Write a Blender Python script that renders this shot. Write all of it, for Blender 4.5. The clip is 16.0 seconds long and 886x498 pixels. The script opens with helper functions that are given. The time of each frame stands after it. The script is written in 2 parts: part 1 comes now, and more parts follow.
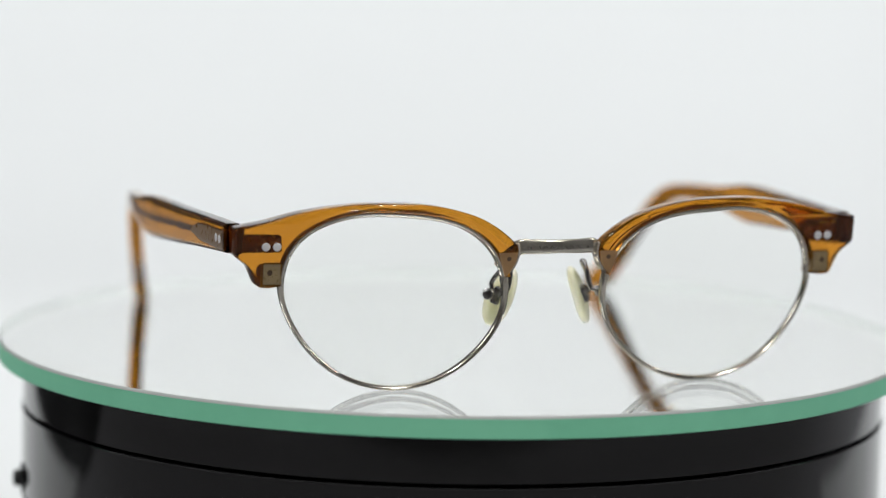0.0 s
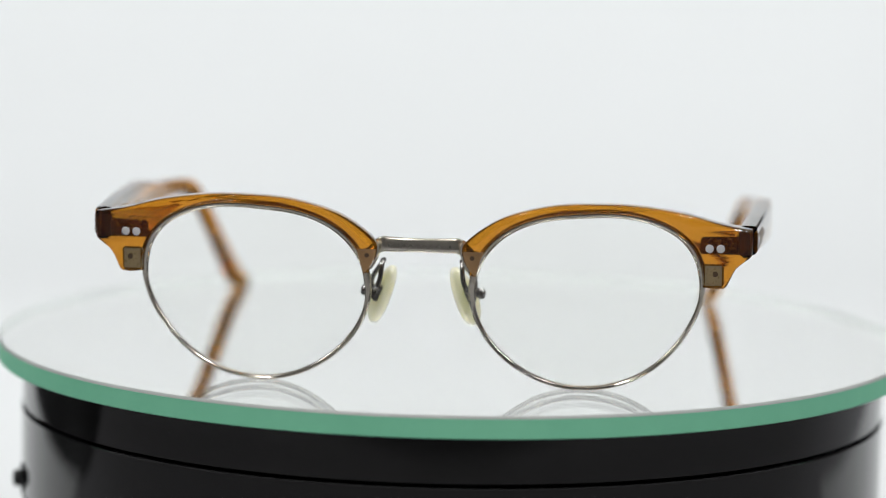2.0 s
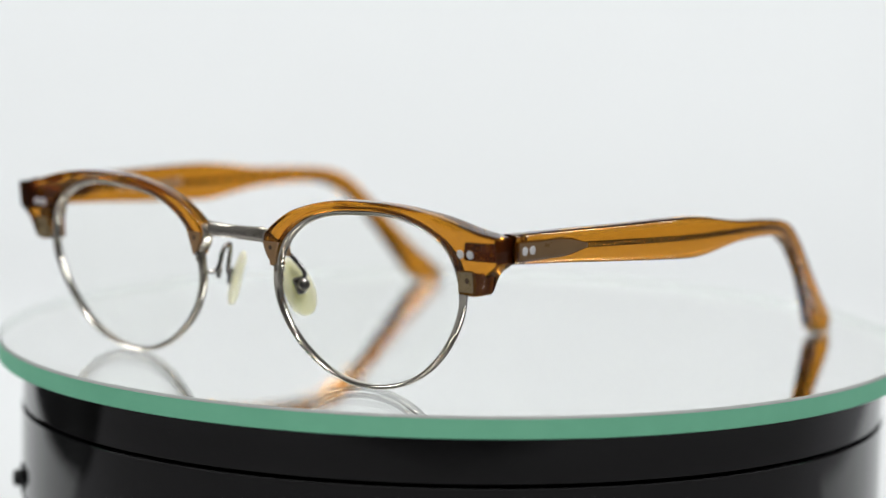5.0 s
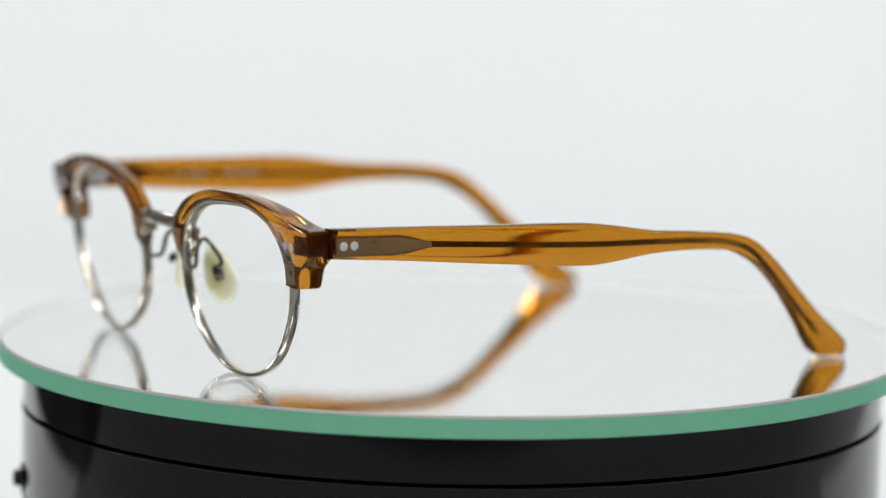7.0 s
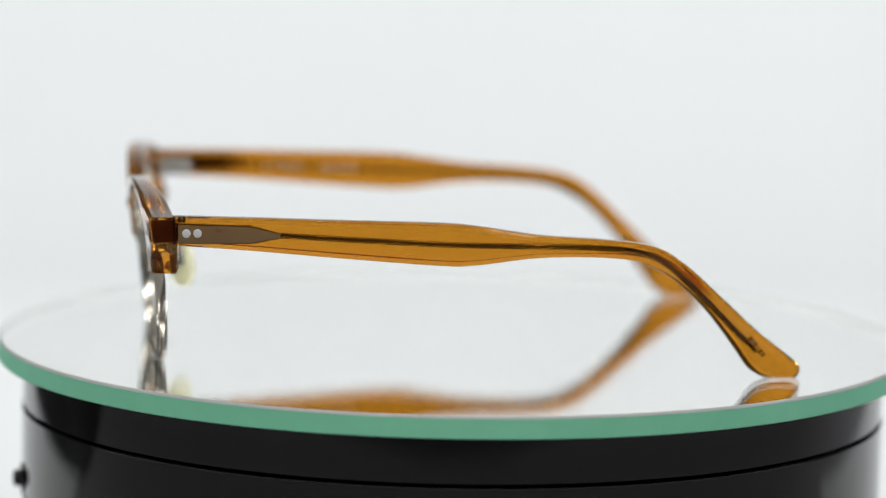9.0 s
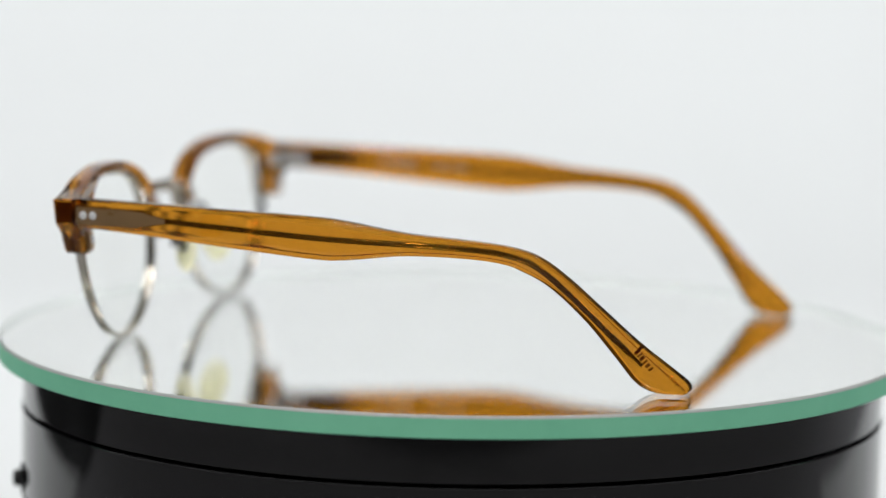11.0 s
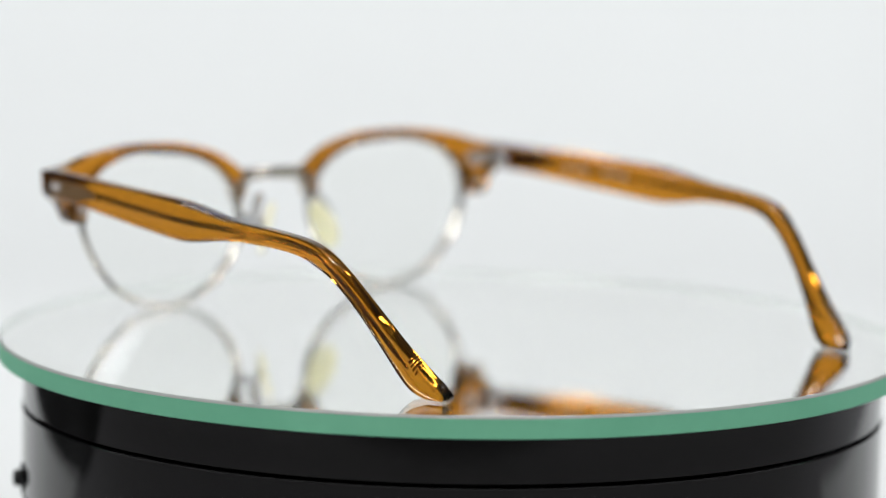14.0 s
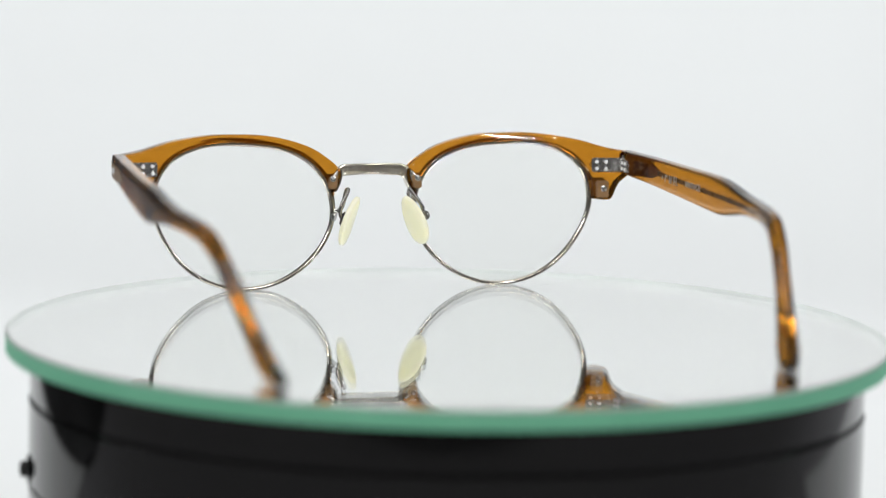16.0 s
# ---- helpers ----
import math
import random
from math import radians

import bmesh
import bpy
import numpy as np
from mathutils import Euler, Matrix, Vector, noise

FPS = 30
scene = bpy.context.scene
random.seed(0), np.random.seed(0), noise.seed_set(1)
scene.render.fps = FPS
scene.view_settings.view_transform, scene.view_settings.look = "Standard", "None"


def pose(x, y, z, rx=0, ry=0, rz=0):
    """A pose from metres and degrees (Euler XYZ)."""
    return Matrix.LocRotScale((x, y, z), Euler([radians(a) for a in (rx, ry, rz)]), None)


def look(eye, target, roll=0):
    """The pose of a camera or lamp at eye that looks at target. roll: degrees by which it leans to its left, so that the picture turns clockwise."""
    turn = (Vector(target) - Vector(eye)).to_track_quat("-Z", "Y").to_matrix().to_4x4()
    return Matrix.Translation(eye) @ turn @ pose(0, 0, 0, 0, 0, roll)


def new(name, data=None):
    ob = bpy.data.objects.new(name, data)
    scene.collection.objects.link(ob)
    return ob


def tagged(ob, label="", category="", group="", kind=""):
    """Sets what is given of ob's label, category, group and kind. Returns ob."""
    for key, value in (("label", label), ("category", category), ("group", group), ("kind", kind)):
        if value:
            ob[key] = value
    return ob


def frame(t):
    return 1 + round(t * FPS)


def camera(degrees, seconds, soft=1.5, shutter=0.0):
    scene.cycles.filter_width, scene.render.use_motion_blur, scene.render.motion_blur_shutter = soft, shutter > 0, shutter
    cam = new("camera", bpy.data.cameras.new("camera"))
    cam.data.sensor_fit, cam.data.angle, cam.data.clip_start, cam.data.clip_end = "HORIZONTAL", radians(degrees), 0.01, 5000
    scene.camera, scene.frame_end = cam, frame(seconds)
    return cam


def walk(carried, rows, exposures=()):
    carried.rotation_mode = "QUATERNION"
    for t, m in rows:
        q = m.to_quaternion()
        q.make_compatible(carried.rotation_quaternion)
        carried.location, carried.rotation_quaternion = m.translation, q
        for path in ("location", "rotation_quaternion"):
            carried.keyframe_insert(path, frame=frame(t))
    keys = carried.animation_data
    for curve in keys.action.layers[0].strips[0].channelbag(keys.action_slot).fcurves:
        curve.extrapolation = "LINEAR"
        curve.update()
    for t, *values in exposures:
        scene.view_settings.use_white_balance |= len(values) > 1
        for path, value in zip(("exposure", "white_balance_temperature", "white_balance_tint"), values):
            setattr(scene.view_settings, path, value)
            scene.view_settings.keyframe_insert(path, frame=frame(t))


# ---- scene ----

from mathutils.geometry import tessellate_polygon

# ======== camera: a long lens on a tripod, half a metre off, looking slightly down on a turntable ========
MM = 0.001
cam = camera(16.017, 16.0, soft=1.1)


def stand(distance, height, pan, down, roll):
    """A pose behind the turntable's axis, panned and tipped down by radians."""
    eye = Vector((0, -distance, height))
    way = Vector((math.sin(pan) * math.cos(down), math.cos(pan) * math.cos(down), -math.sin(down)))
    return look(eye, eye + way, roll)


NEAR = stand(0.72319, 0.11625, -0.00384, 0.13259, 1.127)
FAR = stand(0.74316, 0.11852, -0.00227, 0.13258, 1.267)
walk(cam, [(0.0, NEAR), (14.2, NEAR), (14.4, FAR), (16.0, FAR)])

# the lens is open enough to blur; the focus is pulled from the near side of the plate to the far one
cam.data.dof.use_dof = True
cam.data.dof.aperture_fstop = 7.5
focus_point = new("focus_point")
focus_point.empty_display_size = 0.005
tagged(focus_point, kind="structure")
cam.data.dof.focus_object = focus_point

# ======== light: a white room with round ceiling lamps over the table ========
world = bpy.data.worlds.new("world")
scene.world = world
world.use_nodes = True
world.node_tree.nodes["Background"].inputs[0].default_value = (0.9, 0.95, 1.0, 1)
world.node_tree.nodes["Background"].inputs[1].default_value = 0.05


def lamp(name, eye, target, size, watts, colour):
    data = bpy.data.lights.new(name, "AREA")
    data.shape, data.size, data.energy, data.color = "DISK", size, watts, colour
    ob = new(name, data)
    ob.matrix_world = look(eye, target)
    return ob


lamp("ceiling_lamp", (-0.50, -0.75, 1.25), (0, 0, 0), 0.15, 7.6, (1.0, 0.985, 0.975))
lamp("ceiling_lamp", (0.55, -0.70, 1.30), (0, 0, 0), 0.15, 7.6, (1.0, 0.985, 0.975))
tube = lamp("ceiling_tube", (0.03, -0.15, 1.70), (0, 0, 0), 0.90, 3.2, (1.0, 0.985, 0.975))
tube.data.shape, tube.data.size_y = "RECTANGLE", 0.20
# two unseen side lights, added to brighten the paper and its mirror image
lamp("backdrop_fill", (-0.62, 0.12, 0.42), (0, 1.07, 0.44), 0.30, 4.3, (0.945, 0.968, 1.0))
lamp("backdrop_fill", (0.62, 0.12, 0.42), (0, 1.07, 0.44), 0.30, 4.3, (0.945, 0.968, 1.0))
scene.view_settings.exposure = 0.0


# ======== materials ========
def material(name):
    m = bpy.data.materials.new(name)
    m.use_nodes = True
    nt = m.node_tree
    return m, nt, nt.nodes["Principled BSDF"]


def noise_into(nt, scale, low, high, socket, detail=4.0, rough=0.6, stretch=(1, 1, 1)):
    tc, mp = nt.nodes.new("ShaderNodeTexCoord"), nt.nodes.new("ShaderNodeMapping")
    mp.inputs["Scale"].default_value = stretch
    n, r = nt.nodes.new("ShaderNodeTexNoise"), nt.nodes.new("ShaderNodeMapRange")
    n.inputs["Scale"].default_value, n.inputs["Detail"].default_value, n.inputs["Roughness"].default_value = scale, detail, rough
    r.inputs["From Min"].default_value, r.inputs["From Max"].default_value = 0.3, 0.7
    r.inputs["To Min"].default_value, r.inputs["To Max"].default_value = low, high
    nt.links.new(tc.outputs["Object"], mp.inputs["Vector"])
    nt.links.new(mp.outputs["Vector"], n.inputs["Vector"])
    nt.links.new(n.outputs["Fac"], r.inputs["Value"])
    if socket is not None:
        nt.links.new(r.outputs["Result"], socket)
    return r.outputs["Result"]


def blend_colours(nt, fac, a, b, socket):
    mix = nt.nodes.new("ShaderNodeMix")
    mix.data_type = "RGBA"
    mix.inputs["A"].default_value, mix.inputs["B"].default_value = (*a, 1), (*b, 1)
    nt.links.new(fac, mix.inputs["Factor"])
    nt.links.new(mix.outputs["Result"], socket)


def bump(nt, fac, bsdf, distance, strength=0.3):
    b = nt.nodes.new("ShaderNodeBump")
    b.inputs["Strength"].default_value, b.inputs["Distance"].default_value = strength, distance
    nt.links.new(fac, b.inputs["Height"])
    nt.links.new(b.outputs["Normal"], bsdf.inputs["Normal"])


def plain(name, a, b, roughness, metal=0.0, scale=40.0, relief=0.0, stretch=(1, 1, 1), rough_span=0.06):
    """A surface that wanders between two near colours and two near roughnesses."""
    m, nt, p = material(name)
    p.inputs["Metallic"].default_value = metal
    f = noise_into(nt, scale, 0, 1, None, stretch=stretch)
    blend_colours(nt, f, a, b, p.inputs["Base Color"])
    noise_into(nt, scale * 6, roughness - rough_span, roughness + rough_span, p.inputs["Roughness"], stretch=stretch)
    if relief:
        bump(nt, noise_into(nt, scale * 25, 0, 1, None, stretch=stretch), p, relief)
    return m


def make_acetate():
    m, nt, p = material("amber_acetate")
    p.inputs["Transmission Weight"].default_value = 1.0
    p.inputs["IOR"].default_value = 1.44
    f = noise_into(nt, 28.0, 0, 1, None, detail=3.0, stretch=(1, 0.25, 1))
    blend_colours(nt, f, (0.63, 0.265, 0.024), (0.56, 0.222, 0.017), p.inputs["Base Color"])
    noise_into(nt, 120.0, 0.0, 0.02, p.inputs["Roughness"])
    return m


def make_glass():
    m, nt, p = material("clear_float_glass")
    p.inputs["Base Color"].default_value = (0.996, 1.0, 0.994, 1)
    p.inputs["Transmission Weight"].default_value = 1.0
    p.inputs["IOR"].default_value = 1.5
    p.inputs["Roughness"].default_value = 0.0
    return m


def make_lens():
    m, nt, p = material("coated_demo_lens")
    nt.nodes.remove(p)
    out = nt.nodes["Material Output"]
    t, g, mix = (nt.nodes.new("ShaderNode" + k) for k in ("BsdfTransparent", "BsdfGlossy", "MixShader"))
    t.inputs["Color"].default_value = (0.992, 0.995, 0.99, 1)
    g.inputs["Roughness"].default_value = 0.01
    mix.inputs[0].default_value = 0.012
    nt.links.new(t.outputs[0], mix.inputs[1])
    nt.links.new(g.outputs[0], mix.inputs[2])
    nt.links.new(mix.outputs[0], out.inputs["Surface"])
    return m


def make_pad():
    m, nt, p = material("cream_silicone")
    f = noise_into(nt, 300.0, 0, 1, None)
    blend_colours(nt, f, (1.0, 0.935, 0.68), (1.0, 0.92, 0.63), p.inputs["Base Color"])
    p.inputs["Roughness"].default_value = 0.4
    p.inputs["Subsurface Weight"].default_value = 1.0
    p.inputs["Subsurface Radius"].default_value = (1.0, 1.0, 0.9)
    p.inputs["Subsurface Scale"].default_value = 0.0025
    p.inputs["Coat Weight"].default_value = 0.6
    p.inputs["Coat Roughness"].default_value = 0.1
    return m


ACETATE = make_acetate()
GLASS = make_glass()
LENS = make_lens()
PAD = make_pad()
RIM = plain("antique_silver", (0.84, 0.79, 0.69), (0.60, 0.56, 0.48), 0.18, 0.98, 120.0)
BRIDGE = plain("antique_gold_silver", (0.82, 0.77, 0.67), (0.46, 0.425, 0.36), 0.22, 0.88, 90.0, 0.0, (0.5, 1, 1), 0.05)
ENGRAVED = plain("darkened_engraving", (0.10, 0.094, 0.085), (0.075, 0.07, 0.064), 0.45, 0.3, 300.0)
STEEL = plain("bright_steel", (0.70, 0.69, 0.67), (0.60, 0.59, 0.57), 0.25, 0.9, 150.0)
GUNMETAL = plain("dark_gunmetal", (0.40, 0.385, 0.37), (0.24, 0.23, 0.22), 0.22, 1.0, 350.0)
CORE = plain("embedded_core_metal", (0.42, 0.38, 0.36), (0.34, 0.31, 0.29), 0.22, 0.9, 300.0)
BLADE = plain("polished_core_blade", (0.27, 0.165, 0.075), (0.225, 0.135, 0.06), 0.3, 0.0, 60.0)
BROWN = plain("dark_brown_core", (0.18, 0.08, 0.05), (0.14, 0.06, 0.035), 0.4, 0.0, 200.0)
BRONZE = plain("dark_bronze", (0.10, 0.06, 0.032), (0.075, 0.045, 0.024), 0.4, 0.0, 300.0)
CLAMP = plain("olive_clamp_metal", (0.38, 0.285, 0.15), (0.31, 0.235, 0.12), 0.3, 0.2, 300.0)
LUG = plain("bronzed_lug_metal", (0.36, 0.215, 0.10), (0.30, 0.175, 0.08), 0.4, 0.15, 300.0)
RIVET = plain("silver_rivet", (0.90, 0.90, 0.90), (0.85, 0.85, 0.85), 0.38, 0.1, 500.0)
STAMP = plain("silver_foil_print", (0.74, 0.72, 0.68), (0.6, 0.58, 0.54), 0.35, 0.8, 700.0)
MIRROR = plain("silvered_backing", (0.975, 0.98, 0.965), (0.965, 0.97, 0.955), 0.004, 1.0, 30.0, rough_span=0.002)
EDGE = plain("ground_green_glass_edge", (0.31, 0.86, 0.56), (0.27, 0.80, 0.51), 0.6, 0.0, 60.0, 0.00002)
PALE = plain("pale_ground_glass", (0.45, 0.50, 0.475), (0.41, 0.46, 0.435), 0.5, 0.0, 60.0)
CHAMFER = plain("grey_ground_chamfer", (0.52, 0.55, 0.52), (0.45, 0.48, 0.46), 0.5, 0.0, 80.0)
BLACK = plain("satin_black_plastic", (0.006, 0.006, 0.006), (0.004, 0.004, 0.0045), 0.07, 0.0, 18.0, rough_span=0.02)
DARK = plain("matt_black_rubber", (0.012, 0.012, 0.012), (0.008, 0.008, 0.008), 0.55, 0.0, 80.0)
PAPER = plain("white_paper", (0.825, 0.845, 0.84), (0.80, 0.82, 0.815), 0.7, 0.0, 2.2, 0.00005)
WALL = plain("dark_grey_paint", (0.14, 0.14, 0.145), (0.115, 0.115, 0.12), 0.8, 0.0, 3.0, 0.0003)
TABLE = plain("grey_table_top", (0.34, 0.34, 0.35), (0.30, 0.30, 0.31), 0.6, 0.0, 4.0, 0.0001)
FLOOR = plain("dark_floor_covering", (0.06, 0.058, 0.055), (0.045, 0.044, 0.042), 0.7, 0.0, 6.0, 0.0003)
CEIL = plain("white_ceiling_paint", (0.62, 0.625, 0.63), (0.58, 0.585, 0.59), 0.8, 0.0, 3.0, 0.0003)


# ======== mesh helpers (millimetres in, metres out) ========
def link(name, bm, mat, parent=None, label="", smooth=40.0):
    bmesh.ops.remove_doubles(bm, verts=bm.verts, dist=1e-7)
    bmesh.ops.recalc_face_normals(bm, faces=bm.faces)
    if bm.calc_volume(signed=True) < 0:
        bmesh.ops.reverse_faces(bm, faces=bm.faces)
    me = bpy.data.meshes.new(name)
    bm.to_mesh(me)
    bm.free()
    me.materials.append(mat)
    if smooth:
        me.polygons.foreach_set("use_smooth", [True] * len(me.polygons))
        me.set_sharp_from_angle(angle=radians(smooth))
    ob = new(name, me)
    ob.parent = parent
    if label:
        tagged(ob, label=label)
    return ob


def part(name, bm, mat, parent, label="", smooth=40.0):
    return link(name, bm, mat, parent, label, smooth)


def glide(points, n):
    """A smooth run of n points through the given ones."""
    p = [Vector(q) for q in points]
    p = [2 * p[0] - p[1]] + p + [2 * p[-1] - p[-2]]
    out = []
    for i in range(n):
        u = i / (n - 1) * (len(p) - 3)
        k = min(int(u), len(p) - 4)
        u -= k
        a, b, c, d = p[k:k + 4]
        out.append(0.5 * (2 * b + u * (c - a) + u * u * (2 * a - 5 * b + 4 * c - d) + u ** 3 * (3 * b - a - 3 * c + d)))
    return out


def skin(bm, rings, close_ring=True, caps=True, loop=False, flat=False):
    """Faces between rings of points (mm)."""
    vs = [[bm.verts.new(Vector(p) * MM) for p in r] for r in rings]
    n = len(vs[0])
    pairs = list(zip(vs, vs[1:])) + ([(vs[-1], vs[0])] if loop else [])
    for a, b in pairs:
        for i in range(n if close_ring else n - 1):
            j = (i + 1) % n
            bm.faces.new((a[i], a[j], b[j], b[i]))
    if caps and not loop:
        for ring, v in ((rings[0], vs[0]), (rings[-1], vs[-1])):
            if flat:
                for tri in tessellate_polygon([[Vector((p[0], p[2], 0)) for p in ring]]):
                    bm.faces.new([v[k] for k in tri])
            else:
                bm.faces.new(v)
    return bm


def rounded(n=20, power=4.0):
    """A unit rounded square."""
    out = []
    for i in range(n):
        a = 2 * math.pi * (i + 0.5) / n
        c, s = math.cos(a), math.sin(a)
        out.append((math.copysign(abs(c) ** (2 / power), c), math.copysign(abs(s) ** (2 / power), s)))
    return out


def sweep(path, wide, tall, up=(0, 0, 1), n=12, power=2.0, loop=False):
    """A bar of half sizes wide x tall (numbers or functions of 0..1) along a path."""
    path = [Vector(p) for p in path]
    rings, m = [], len(path)
    for i, p in enumerate(path):
        a = path[(i - 1) % m] if (loop or i) else p
        b = path[(i + 1) % m] if (loop or i < m - 1) else p
        t = (b - a).normalized()
        side = t.cross(Vector(up)).normalized()
        over = side.cross(t).normalized()
        u = i / (m - 1)
        w = wide(u) if callable(wide) else wide
        h = tall(u) if callable(tall) else tall
        rings.append([p + side * w * x + over * h * y for x, y in rounded(n, power)])
    return skin(bmesh.new(), rings, loop=loop)


def disc(centre, axis, radius, thick, dome=0.0, n=24):
    """A low round boss whose top points along axis."""
    axis = Vector(axis).normalized()
    u = axis.orthogonal().normalized()
    v = axis.cross(u)
    rings = []
    for r, h in ((radius, 0), (radius, thick * 0.75), (radius * 0.92, thick), (radius * 0.5, thick + dome * 0.8), (radius * 0.05, thick + dome)):
        rings.append([Vector(centre) + axis * h + (u * math.cos(a) + v * math.sin(a)) * r for a in (2 * math.pi * i / n for i in range(n))])
    return skin(bmesh.new(), rings)


def lathe(profile, n=160):
    """Turns a closed profile of (radius, height) in mm about the z axis."""
    rings = []
    for i in range(n):
        a = 2 * math.pi * i / n
        rings.append([(r * math.cos(a), r * math.sin(a), h) for r, h in profile])
    return skin(bmesh.new(), rings, loop=True)


def block(x0, x1, y0, y1, z0, z1, soft=0.25, shape=None):
    bm = bmesh.new()
    bmesh.ops.create_cube(bm, size=1)
    for v in bm.verts:
        v.co = Vector(((x0 + x1) / 2 + v.co.x * (x1 - x0), (y0 + y1) / 2 + v.co.y * (y1 - y0), (z0 + z1) / 2 + v.co.z * (z1 - z0))) * MM
    if soft:
        bmesh.ops.bevel(bm, geom=bm.edges[:], offset=soft * MM, segments=2, affect="EDGES")
    if shape:
        for v in bm.verts:
            v.co = Vector(shape(*(v.co / MM))) * MM
    return bm


# ======== the setting: a white paper sweep in a closed room ========
def sheet(name, bm, mat, label):
    ob = link(name, bm, mat, None, smooth=30.0)
    return tagged(ob, label=label, kind="structure")


def build_setting():
    base = -75.0
    prof = [(40, base), (610, base)]
    prof += [(610 + 460 * math.sin(a), base + 460 * (1 - math.cos(a))) for a in (math.pi / 2 * i / 24 for i in range(1, 25))]
    prof += [(1070, 1700)]
    back = [(y, z - 1.0) if z < 300 else (y + 1.0, z) for y, z in prof]
    rings = [[(x, y, z) for y, z in prof] + [(x, y, z) for y, z in reversed(back)] for x in (-320, -160, 0, 160, 320)]
    sheet("backdrop", skin(bmesh.new(), rings), PAPER, "seamless white paper sweep under and behind the turntable")
    for name, x0, x1, y0, y1 in (("wall_west", -1600, -1500, -1600, 1300), ("wall_east", 1500, 1600, -1600, 1300),
                                 ("wall_south", -1500, 1500, -1600, -1500), ("wall_north", -1500, 1500, 1200, 1300)):
        sheet(name, block(x0, x1, y0, y1, -826, 1800, 0), WALL, "plain dark grey wall of the photo corner")
    sheet("ceiling", block(-1600, 1600, -1600, 1300, 1804, 1900, 0), CEIL, "plain white painted ceiling")
    sheet("floor", block(-1600, 1600, -1600, 1300, -900, -830, 0), FLOOR, "dark grey floor of the room")
    # the table that carries the paper sweep and the turntable
    sheet("table_top", block(-900, 900, -433, 1120, -104, -76.2, 3.0), TABLE, "pale grey table top below the paper sweep")
    for x in (-840, 840):
        for y in (-380, 1060):
            sheet("table_leg", block(x - 25, x + 25, y - 25, y + 25, -829.5, -104.2, 3.0), TABLE, "pale grey table leg")


# ======== the turntable ========
PLATE_R, PLATE_T, PLATE_Z = 104.85, 4.8, 0.2


def build_turntable():
    table = new("turntable")
    table.location = (0, 0, -75 * MM)
    tagged(table, "round black motorised turntable topped with a mirror glass plate", "turntable")
    up = 75.0
    drum = part("drum", lathe([(0.5, 0.0), (98.0, 0.0), (99.2, 1.0), (99.4, 38.9), (98.9, 39.15), (98.9, 39.75), (99.4, 40.0), (99.4, 59.0), (99.15, 59.25), (0.5, 59.25)]), BLACK, table, smooth=8.0)
    platter = new("platter")
    platter.parent = table
    top = up + PLATE_Z - PLATE_T
    part("platter_ring", lathe([(0.5, 59.4), (97.4, 59.4), (97.4, 59.9), (98.9, 59.95), (99.2, 60.2), (99.2, top - 0.25), (99.0, top - 0.05), (0.5, top - 0.05)]), BLACK, platter, smooth=8.0)
    # the glass plate: clear above, silvered below, with a ground green edge
    r = PLATE_R - 0.5
    bm = lathe([(0.0, top + 0.02), (r, top + 0.02), (r, up + PLATE_Z), (0.0, up + PLATE_Z)], 200)
    plate = part("mirror_plate", bm, GLASS, platter, "clear glass plate with a silvered underside", 30.0)
    plate.visible_shadow = False
    plate.data.materials.append(MIRROR)
    plate.data.materials.append(PALE)
    for f in plate.data.polygons:
        if f.normal.z < -0.5:
            f.material_index = 1
        elif abs(f.normal.z) < 0.5:
            f.material_index = 2
    part("plate_edge", lathe([(r + 0.03, top), (PLATE_R - 0.25, top), (PLATE_R, top + 0.25), (PLATE_R, up + PLATE_Z - 0.62), (r + 0.03, up + PLATE_Z - 0.62)], 200),
         EDGE, platter, "ground green glass edge")
    part("edge_chamfer", lathe([(r + 0.03, up + PLATE_Z - 0.6), (PLATE_R, up + PLATE_Z - 0.6), (PLATE_R - 0.1, up + PLATE_Z - 0.3), (PLATE_R - 0.4, up + PLATE_Z - 0.01), (r + 0.03, up + PLATE_Z - 0.01)], 200),
         CHAMFER, platter, "grey ground chamfer of the glass")
    # the switch on the drum's side
    a = radians(192)
    out = Vector((math.cos(a), math.sin(a), 0))
    foot = out * 99.0 + Vector((0, 0, 43.2))
    switch = part("switch_collar", disc(foot, out, 3.4, 0.9, 0.1), BLACK, table)
    part("switch_knob", disc(foot + out * 0.9, out, 1.9, 1.5, 0.3), DARK, table)
    return table, platter


def build_dark_sheet():
    """A dark sheet beside the paper, added out of view to darken the drum's reflection."""
    rings = [[(-470 + 165 * x * k, 170 + 150 * y * k, z) for x, y in rounded(40, 9)] for z, k in ((-74.9, 0.997), (-74.2, 1.0), (-72.8, 1.0), (-72.2, 0.994))]
    mat = link("dark_reflection_sheet", skin(bmesh.new(), rings), DARK)
    tagged(mat, "thin black sheet added out of view over the paper's edge for the drum's dark reflection", "mat")


# ======== the spectacles ========
TILT = math.tan(radians(6.0))
LENS_X, LENS_Z = 34.6, 19.35


def front(x, z, d):
    """A place in the spectacles' front: across, height, and depth behind the face of the brow."""
    return Vector((x, -75.3 + 3.2 * (x / 61.0) ** 2 + (31.2 - z) * TILT + d, z))


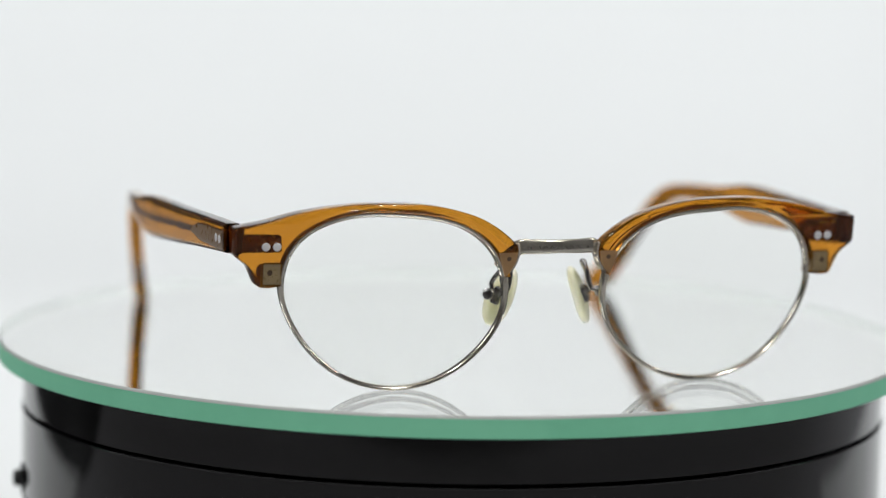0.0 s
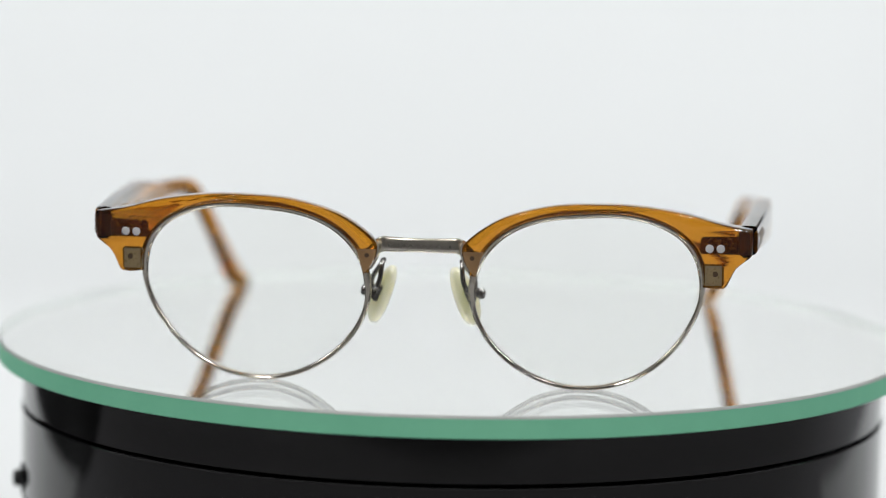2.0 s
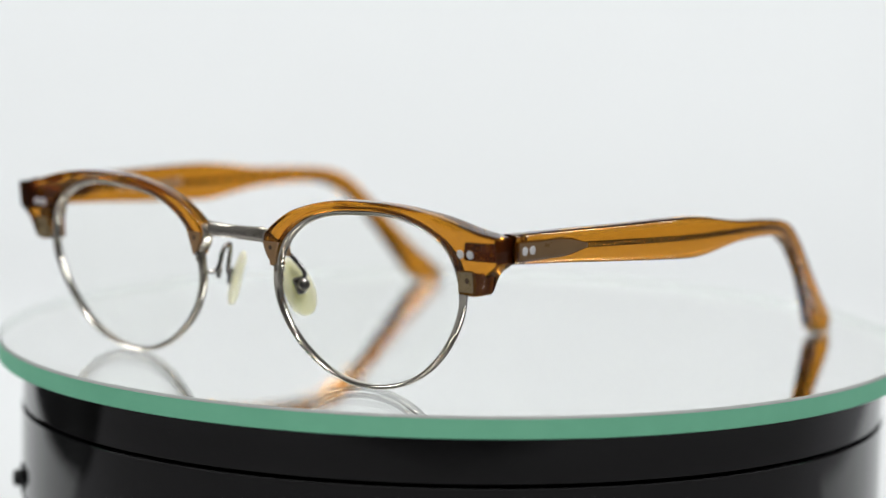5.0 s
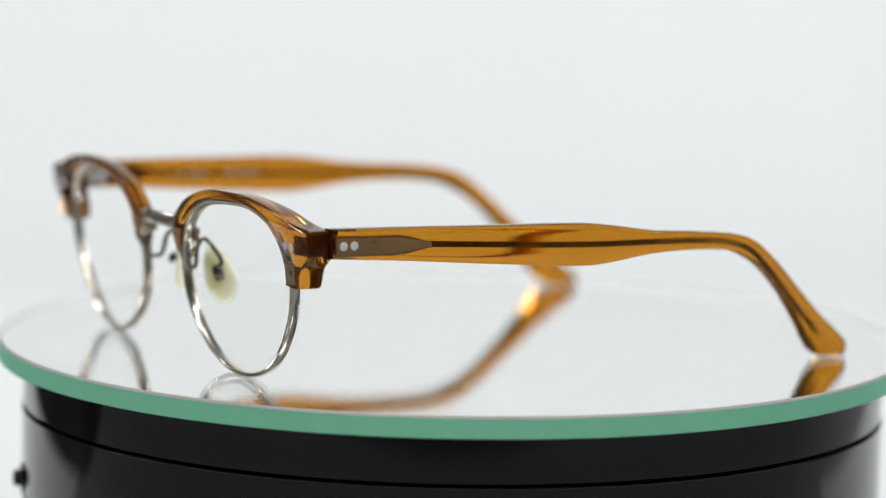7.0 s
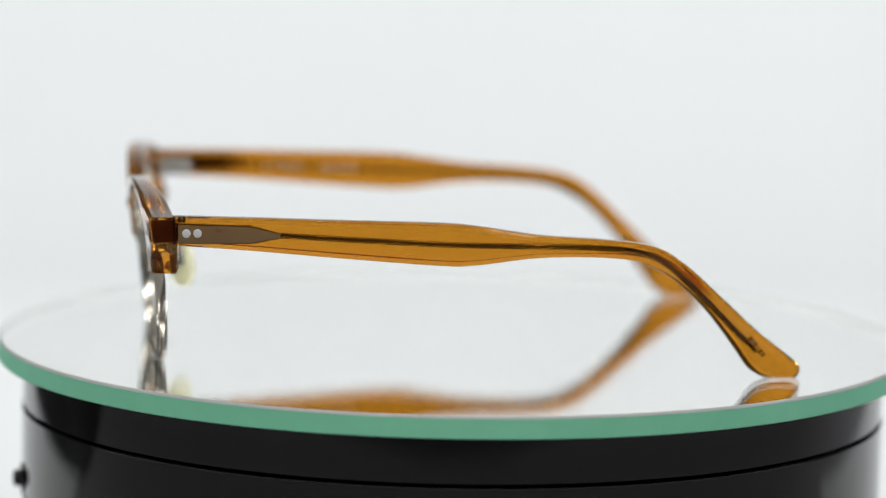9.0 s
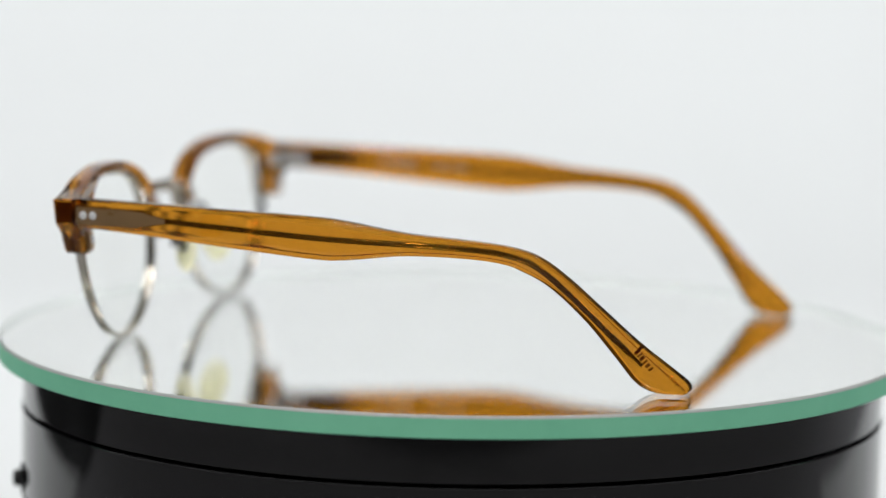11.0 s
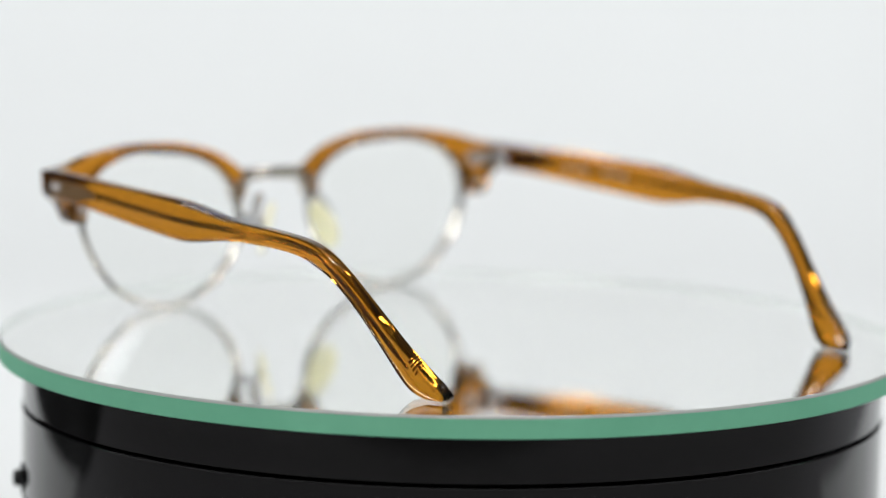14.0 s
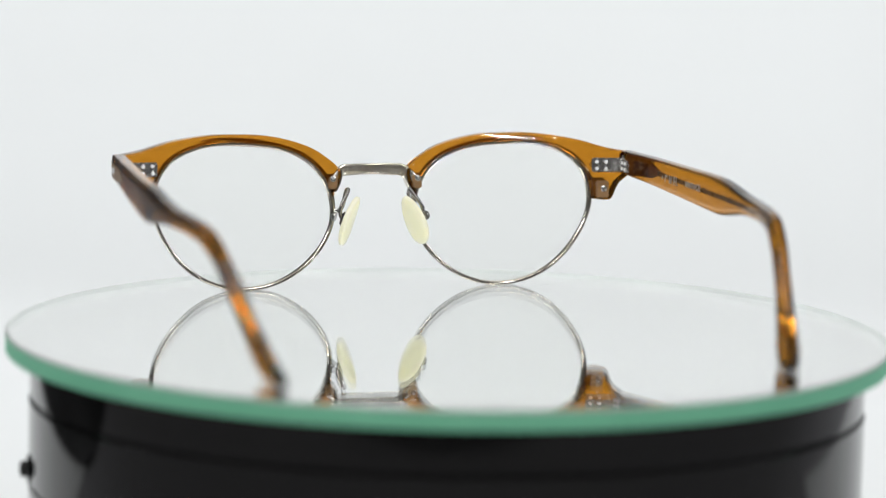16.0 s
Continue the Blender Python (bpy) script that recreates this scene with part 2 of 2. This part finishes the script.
def lens_radius(a):
    """The lens outline about its centre; a = 0 points at the nose."""
    a = a % (2 * math.pi)
    shoulder = 0.85 * math.exp(-((a - radians(132)) / radians(21)) ** 2)
    return (21.25 - shoulder - 0.24 * math.cos(a) + 0.85 * math.sin(a) + 2.55 * math.cos(2 * a) - 0.78 * math.sin(2 * a) + 0.23 * math.cos(3 * a)
            + 1.07 * math.sin(3 * a) - 0.09 * math.cos(4 * a) - 0.15 * math.sin(4 * a) + 0.12 * math.cos(5 * a) + 0.08 * math.sin(5 * a))


def lens_place(side, a, grow=0.0, d=0.0):
    r = lens_radius(a) + grow + (0.1 + 0.3 * side) * max(0.0, math.cos(a - radians(217))) ** 3
    return front(side * (LENS_X - r * math.cos(a)), LENS_Z + r * math.sin(a), d)


def build_rim(side, parent):
    rings, n = [], 240
    for i in range(n):
        a = 2 * math.pi * i / n
        deep = min(max((math.sin(a + radians(4)) + 0.05) / 0.25, 0), 1)
        rings.append([lens_place(side, a, -0.24 * deep + (0.56 + 0.24 * deep) * x, 2.1 + 1.15 * y) for x, y in rounded(16, 2.2)])
    return part("rim", skin(bmesh.new(), rings, loop=True), RIM, parent, "antique silver metal rim")


def build_lens(side, parent):
    bm, n = bmesh.new(), 72
    rings = []
    for skin_d in (1.4, 2.9):
        face = []
        for k in (0.02, 0.35, 0.7, 0.985):
            ring = []
            for i in range(n):
                a = 2 * math.pi * i / n
                r = lens_radius(a) * k
                ring.append(front(side * (LENS_X - r * math.cos(a)), LENS_Z + r * math.sin(a), skin_d - 1.6 * (1 - k * k)))
            face.append(ring)
        rings += face if skin_d < 2 else face[::-1]
    ob = part("lens", skin(bm, rings), LENS, parent, "clear uncoloured demo lens", 60.0)
    ob.visible_shadow = False
    return ob


def brow_outline():
    """The brow bar's outline in the front's plane, for x towards the temple."""
    top = glide([(11.35, 24.1), (9.7, 26.8), (8.8, 29.6), (11.0, 32.6), (17.6, 36.75), (27.3, 39.35), (37.2, 39.95), (45.4, 39.7),
                 (54.8, 38.3), (61.8, 36.4), (66.0, 35.6), (68.8, 35.2)], 64)
    end = [Vector((69.0, 34.9)), Vector((69.0, 32.0)), Vector((68.9, 29.7)), Vector((68.4, 29.1))]
    end += glide([(67.2, 28.2), (65.7, 26.9), (64.7, 25.0), (63.9, 23.2), (63.2, 22.6)], 9) + [Vector((61.5, 22.45))]
    inner = []
    for i in range(97):
        a = radians(172 - (172 - 12.0) * i / 96)
        r = lens_radius(a) + 0.12
        inner.append(Vector((LENS_X - r * math.cos(a), LENS_Z + r * math.sin(a))))
    return top + end + inner


def build_brow(side, parent):
    pts = brow_outline()
    n = len(pts)
    normals = []
    for i in range(n):
        t = (pts[(i + 1) % n] - pts[i - 1]).normalized()
        normals.append(Vector((-t.y, t.x)))
    area = sum(pts[i - 1].x * pts[i].y - pts[i].x * pts[i - 1].y for i in range(n))
    turn = 1 if area > 0 else -1
    rings = []
    for u, inset, lip in ((0, 0.55, 0.5), (0.02, 0.38, 0.32), (0.055, 0.2, 0.16), (0.1, 0.08, 0.05), (0.16, 0.02, 0), (0.24, 0, 0), (0.6, 0, 0), (0.9, 0.0, 0), (0.965, 0.1, 0.1), (1.0, 0.32, 0.3)):
        ring = []
        for k, (p, nn) in enumerate(zip(pts, normals)):
            q = p + nn * turn * (inset if 6 < k < 63 else lip)
            k = min(max((q.x - 38) / 26, 0), 1)
            deep = 3.9 + 1.5 * k * k * (3 - 2 * k)
            ring.append(front(side * q.x, q.y, deep * u))
        rings.append(ring)
    brow = part("brow_bar", skin(bmesh.new(), rings, flat=True), ACETATE, parent, "translucent amber acetate brow bar", 35.0)
    # the eyewire's flange that sits in the brow's groove
    arc = []
    for i in range(61):
        a = radians(163 - (163 - 18) * i / 60)
        arc.append([lens_place(side, a, 0.55 + 0.30 * x, 2.35 + 0.55 * y) for x, y in rounded(12, 5)])
    part("groove_flange", skin(bmesh.new(), arc), LUG, brow, "bronzed eyewire flange set in the groove of the brow")
    return brow


# outer face of a temple: distance from the middle by place along it
def temple_x(y, side):
    bow = ((-72, 69.6), (-66, 70.0), (-40, 72.1), (-8, 73.9), (15, 72.8), (35, 69.3), (50, 65.7), (70, 59.6), (80, 57.0))
    for (a, p), (b, q) in zip(bow, bow[1:]):
        if y <= b:
            return p + (q - p) * (y - a) / (b - a) + 0.6 * side * min(max((y + 40) / 70, 0), 1.5)
    return bow[-1][1]


def smooth_x(y, side):
    return sum(temple_x(y + k, side) for k in (-9, -6, -3, 0, 3, 6, 9)) / 7


def lift(y, side=1):
    return 0.16 * (smooth_x(y, side) - (72.1 - 0.067 * (y + 65)))


def temple_stations(side):
    tops = [(-67.5, 35.9), (-50, 35.35), (-33, 34.7), (-12, 34.0), (-4, 33.3), (9, 31.4), (22, 30.5), (31, 29.6), (37, 27.9), (43, 23.9),
            (50, 17.9), (58, 11.0), (65, 5.8), (68.0, 3.4), (68.6, 1.9), (68.0, 0.9)]
    lows = [(-67.5, 29.7), (-50, 28.3), (-33, 26.7), (-12, 24.95), (-4, 25.0), (9, 26.5), (21.5, 26.6), (29.5, 25.9), (34, 24.4), (39.5, 21.4),
            (46.5, 15.1), (52.5, 8.0), (57, 2.4), (61, 0.45), (65, 0.25), (67.3, 0.5)]
    knee = lambda y: math.exp(-((y - 32) / 20) ** 2) if side < 0 else 0.0
    place = lambda p: (p[0] * 0.995 + 0.6 + 1.2 * knee(p[0]), p[1] + 0.6 * knee(p[0]))
    return glide([place(p) for p in tops], 90), glide([place(p) for p in lows], 90)


def build_temple(side, parent):
    tops, lows = temple_stations(side)
    rings = []
    for i, (t, b) in enumerate(zip(tops, lows)):
        u = i / 89
        thick = 2.0 if u < 0.2 else 2.0 - 0.35 * min((u - 0.2) / 0.3, 1)
        if u > 0.93:
            thick *= 1 - 0.45 * ((u - 0.93) / 0.07) ** 2
        c, h = (t + b) / 2, (t - b) / 2
        ring = []
        for x, y in rounded(32, 5.0 if u < 0.45 else 5.0 - 1.6 * min((u - 0.45) / 0.2, 1)):
            q = c + h * y
            ring.append((side * (smooth_x(c.x, side) - thick + thick * x), q.x, q.y + lift(c.x, side)))
        rings.append(ring)
    arm = part("temple", skin(bmesh.new(), rings), ACETATE, parent, "translucent amber acetate temple arm", 35.0)
    # the metal core inside: a riveted blade that runs out into a wire
    mid = lambda y: smooth_x(y, side) - 1.9
    blade = []
    for y, h, z in ((-65.6, 2.15, 32.3), (-60, 2.1, 32.1), (-52, 1.95, 31.9), (-49.5, 1.75, 31.85), (-47, 1.1, 31.75), (-44.5, 0.55, 31.6)):
        blade.append([(side * (smooth_x(y, side) - 0.42 + 0.45 * a), y, z + lift(y, side) + h * b) for a, b in rounded(12, 6)])
    part("core_blade", skin(bmesh.new(), blade), BLADE, arm, "grey metal core blade seen through the acetate")
    wire = [(y, z + lift(y, side)) for y, z in ((-45, 31.6), (-33, 30.8), (-12, 29.5), (0, 29.1), (12, 28.9), (24, 28.5), (31, 27.7), (37, 25.6), (44, 20.0), (52, 12.4), (58.7, 6.2))]
    wire = [(side * mid(p[0]), p[0], p[1]) for p in glide(wire, 70)]
    part("core_wire", sweep(wire, 0.45, lambda u: 0.62 if u < 0.97 else 0.4, n=10), CORE, arm, "thin metal core wire")
    slot = lambda x, y, z: (side * (mid(y) - 0.75 + x), y, z + lift(y, side))
    part("hinge_slot", block(-0.2, 0.2, -59.5, -50.2, 30.35, 33.7, 0.15, slot), BRONZE, arm, "dark sunken hinge slot")
    for y in (-63.9, -61.6):
        x = smooth_x(y, side)
        part("rivet", disc((side * (x - 0.12), y, 32.3 + lift(y, side)), (side, 0, 0), 0.92, 0.22, 0.05), RIVET, arm, "silver rivet head")
    return arm


def build_hinge(side, parent):
    """Riveted plate on the front's back, barrels, and a leaf on the temple."""
    back = lambda x, z, d: front(x, z, 5.35 + d)
    shape = lambda x, y, z: back(side * x, z, y)
    plate = part("hinge_plate", block(58.2, 66.2, 0.02, 0.55, 29.9, 33.6, 0.25, shape), STEEL, parent, "polished steel hinge plate")
    for x in (59.5, 62.0):
        for z in (30.8, 32.6):
            part("hinge_rivet", disc(back(side * x, z, 0.5), (0, 1, 0), 0.5, 0.25, 0.12, 14), RIVET, plate)
    for k, z in enumerate((30.2, 31.15, 32.1, 33.05)):
        c = back(side * 66.6, z, 1.6)
        part("hinge_barrel", disc((c.x, c.y, z), (0, 0, 1), 1.15, 0.8, 0.0, 20), STEEL, plate)
    part("hinge_screw", disc(back(side * 66.6, 34.0, 1.6), (0, 0, 1), 0.85, 0.4, 0.1, 16), GUNMETAL, plate)
    leaf = part("hinge_leaf", block(side * 65.5 - 0.35, side * 65.5 + 0.35, -66.2, -59.2, 30.2, 33.5, 0.2), STEEL, parent, "polished steel hinge leaf")
    for y in (-62.6, -60.5):
        for z in (31.1, 32.6):
            part("hinge_rivet", disc((side * 65.2, y, z), (-side, 0, 0), 0.45, 0.25, 0.1, 14), RIVET, leaf)
    part("hinge_core", block(67.9, 68.35, -4.9, -0.4, 29.9, 34.5, 0.1, shape), BROWN, parent, "dark core inside the end of the brow")
    part("joint_face", block(65.9, 68.5, -0.55, -0.25, 29.7, 34.7, 0.1, shape), BROWN, parent, "dark joint face behind the end of the brow")
    # lower lug that clamps the rim to the brow
    lug = part("rim_lug", block(58.9, 63.1, -5.39, -4.3, 23.0, 27.9, 0.35, shape), CLAMP, parent, "olive bronze metal rim lug set in the acetate")
    part("lug_back", block(59.4, 62.8, -0.9, 0.5, 23.2, 27.6, 0.3, shape), LUG, lug, "bronzed back of the rim lug")
    part("lug_screw", disc(back(side * 61.3, 25.6, 0.45), (0, 1, 0.1), 0.9, 0.4, 0.15, 18), STEEL, lug)
    part("lug_pin", disc(front(side * 61.4, 25.8, -0.03), (0, -1, -0.1), 0.6, 0.06, 0.0, 16), BRONZE, lug)
    for x in (61.2 - 1.15, 61.2 + 1.15):
        part("front_rivet", disc(front(side * x, 31.2, 0.1), (0, -1, -0.14), 0.88, 0.18, 0.05), RIVET, parent, "silver rivet head on the brow")


def build_bridge(parent):
    half = [(0.0, 0.1, 30.45), (3.0, 0.3, 30.42), (6.0, 0.9, 30.38), (7.6, 1.4, 30.35), (8.7, 2.1, 29.9), (9.7, 3.1, 29.0), (10.6, 3.9, 27.9)]
    run = glide([(-x, d, z) for x, d, z in half[:0:-1]] + half, 73)
    path = [(p.x, front(p.x, 30.0, 0).y + p.y, p.z) for p in run]
    bar = part("bridge", sweep(path, 0.6, lambda u: 1.42 + 0.22 * math.sin(min(abs(2 * u - 1) * 1.25, 1) * math.pi / 2), up=(0, 0.13, 1), n=28, power=2.4), BRIDGE, parent, "engraved antique silver metal bridge")
    # engraved scroll lines and end dots
    for k in range(-6, 7):
        x = k * 0.72
        y = front(x, 30, 0).y + 0.1 - 0.58 + 0.022 * x * x
        part("engraving", sweep([(x - 0.3, y, 30.2 + 0.42 * (-1) ** k), (x, y - 0.03, 30.2), (x + 0.3, y, 30.2 - 0.42 * (-1) ** k)], 0.1, 0.1, n=6), ENGRAVED, bar)
    for x in (-6.3, 6.3):
        y = front(x, 30, 0).y + 0.98 - 0.6
        part("engraving", disc((x, y - 0.01, 30.15), (0, -1, 0), 0.3, 0.08, 0.04, 14), ENGRAVED, bar)
    for side in (-1, 1):
        shape = lambda x, y, z: front(side * x, z, y + 4.0)
        lug = part("bridge_lug", block(9.8, 12.2, 0.05, 1.0, 25.8, 29.2, 0.35, lambda x, y, z: shape(x + (30.6 - z) * 0.10, y, z)), LUG, bar, "bronzed lug behind the brow")
        # silver flange against the brow's inner end, the foot under its tip, and the lug set in its face
        edge = lambda z: 8.8 + (0.08 if z < 29.6 else 0.2) * (z - 29.6) ** 2
        heights = [25.0 + 0.5 * i for i in range(13)]
        part("bridge_flange", skin(bmesh.new(), [[front(side * (edge(z) - 0.12 + 0.32 * x), z, 2.0 + 1.55 * y) for x, y in rounded(16, 5)] for z in heights]), BRIDGE, bar)
        part("bridge_foot", block(10.9, 11.7, 0.5, 3.7, 22.5, 24.5, 0.3, lambda x, y, z: front(side * x, z, y)), BRIDGE, bar)
        rings = []
        for z in [24.3 + 0.5 * i for i in range(11)]:
            near, far = edge(z) + 0.25, 11.95 + 0.3 * (z - 25.0)
            rings.append([front(side * ((near + far) / 2 + (far - near) / 2 * x), z, 0.24 + 0.28 * y) for x, y in rounded(16, 6)])
        part("lug_face", skin(bmesh.new(), rings), LUG, bar, "brown metal lug set in the brow")
        part("lug_pin", disc(front(side * 11.0, 28.0, -0.02), (0, -1, -0.1), 0.5, 0.05, 0.0, 14), BRONZE, lug)
        part("lug_screw", disc(front(side * 11.4, 28.5, 5.0), (0, 1, 0.1), 0.8, 0.35, 0.12, 18), STEEL, lug)


def build_nose_pad(side, parent):
    """A cream pad on a bent wire arm."""
    c = Vector((side * 8.9, -63.4, 18.4))
    long = Vector((side * 5.1, 1.9, -12.6)).normalized()
    out = Vector((-side * 0.86, 0.50, -0.10))
    out = (out - long * out.dot(long)).normalized()
    wide = long.cross(out).normalized()
    rings, n = [], 28
    for k in range(13):
        v = -1 + 2 * k / 12
        vv = math.copysign(min(abs(v), 0.995), v)
        h = 1.15 * (1 - vv * vv) ** 0.5
        grow = (1 - abs(vv) ** 3.0) ** 0.5
        ring = []
        for i in range(n):
            a = 2 * math.pi * i / n
            u, w = math.cos(a), math.sin(a)
            egg = 1.0 + 0.16 * u
            ring.append(c + long * (6.7 * u * (0.55 + 0.45 * grow)) + wide * (3.35 * egg * w * (0.5 + 0.5 * grow)) + out * (1.0 * vv + 0.25 * u * u))
        rings.append(ring)
    pad = part("nose_pad", skin(bmesh.new(), rings), PAD, parent, "cream translucent silicone nose pad", 60.0)
    box = c - out * 1.3
    bm = bmesh.new()
    skin(bm, [[box - out * q + long * (1.9 * y) * s + wide * (1.15 * x) * s for x, y in rounded(16, 5)] for q, s in ((-0.9, 1.0), (0.2, 1.0), (0.6, 0.8))])
    part("pad_box", bm, GUNMETAL, pad, "small metal pad holder")
    root = lens_place(side, radians(2), 0.3, 3.2)
    path = glide([root, root + Vector((-side * 0.9, 1.5, 0.3)), root + Vector((-side * 1.6, 2.0, 2.0)), root + Vector((-side * 1.9, 2.3, 4.2)),
                  root + Vector((-side * 2.0, 3.4, 5.7)), root + Vector((-side * 2.0, 4.8, 5.5)), box + Vector((side * 0.9, 0.2, 3.2)), box + Vector((side * 0.9, 0.0, 1.3)), box - out * 0.5], 48)
    arm = part("pad_arm", sweep(path, 0.52, 0.52, up=(1, 0, 0), n=12), GUNMETAL, parent, "bent dark metal pad arm")
    knob = Vector((side * 11.9, -65.0, 19.2))
    part("pad_screw", disc(knob, -out, 1.25, 0.9, 0.3, 20), GUNMETAL, arm)


def build_print(parent):
    """Foil print on the inner side of one temple."""
    face = lambda y: -(smooth_x(y, -1) - 4.02)
    cu = bpy.data.curves.new("print", "FONT")
    cu.body, cu.size, cu.extrude, cu.align_x = "VINTAGE", 2.25 * MM, 0.02 * MM, "LEFT"
    tmp = bpy.data.objects.new("print", cu)
    me = bpy.data.meshes.new_from_object(tmp)
    bpy.data.objects.remove(tmp)
    me.materials.clear()
    me.materials.append(STAMP)
    for v in me.vertices:
        y = -26.6 + v.co.x / MM
        v.co = Vector((face(y) + 0.05 + v.co.z / MM, y, 29.85 + lift(y, -1) + v.co.y / MM - 0.03 * (y + 26.6))) * MM
    ob = new("printed_word", me)
    ob.parent = parent
    tagged(ob, label="silver foil printed word")
    marks = ((-40.6, 0.5, 0.9, 0), (-38.9, 0.35, 1.9, 0), (-38.3, 0.9, 0.4, 0.6), (-36.3, 0.35, 2.1, 0), (-35.7, 0.35, 1.3, -0.3), (-35.1, 0.3, 2.1, 0),
             (-33.6, 0.8, 0.4, 0.8), (-33.5, 0.35, 2.2, 0), (-32.9, 0.5, 0.4, -0.2), (-32.2, 0.35, 2.2, 0), (-31.6, 0.5, 0.4, -0.9))
    for y, w, h, up in marks:
        z = 31.0 + lift(y, -1) + up - 0.03 * (y + 40)
        part("printed_mark", block(face(y) - 0.02, face(y) + 0.06, y, y + w, z - h / 2, z + h / 2, 0), STAMP, parent, smooth=0)


def build_tip_marks(side, parent):
    """A small worn stamp near the end of one temple."""
    along, across = Vector((0, 0.66, -0.75)), Vector((0, 0.75, 0.66))
    for k, (a, w) in enumerate(((-2.4, 0.9), (-1.5, 0.5), (-0.7, 0.9), (0.3, 0.5), (1.2, 0.8), (2.2, 0.6))):
        c = Vector((side * (smooth_x(58.5, side) - 3.15), 58.9, 7.1 + lift(58.5, side))) + along * a
        bm = skin(bmesh.new(), [[c + Vector((q, 0, 0)) + along * x * w * 0.4 + across * y * 0.55 for x, y in ((-1, -1), (1, -1), (1, 1), (-1, 1))] for q in (-0.05, 0.05)])
        part("stamp_mark", bm, BROWN, parent, smooth=0)


def build_spectacles():
    specs = new("spectacles")
    tagged(specs, "open amber acetate and silver browline spectacles on the mirror plate", "spectacles")
    arms = {}
    for side in (-1, 1):
        build_rim(side, specs)
        build_lens(side, specs)
        build_brow(side, specs)
        arms[side] = build_temple(side, specs)
        build_hinge(side, specs)
        build_nose_pad(side, specs)
    build_bridge(specs)
    build_print(arms[-1])
    build_tip_marks(1, arms[1])
    return specs


build_setting()
build_dark_sheet()
turntable, platter = build_turntable()
spectacles = build_spectacles()


# ======== movement: plate and spectacles turn together, a third of a turn in ten seconds ========
def motions():
    times = [0.5 * i for i in range(33)]
    walk(platter, [(t, pose(0, 0, 0, 0, 0, 17.977 - 11.28 * t)) for t in times])
    walk(spectacles, [(t, pose(0, 0, 0, 0, 0, 17.977 - 11.28 * t) @ pose(-0.0014, 0, 0)) for t in times])
    walk(focus_point, [(0.0, pose(0, -0.078, 0.02)), (14.2, pose(0, -0.078, 0.02)), (14.4, pose(0, 0.062, 0.02)), (16.0, pose(0, 0.062, 0.02))])


motions()
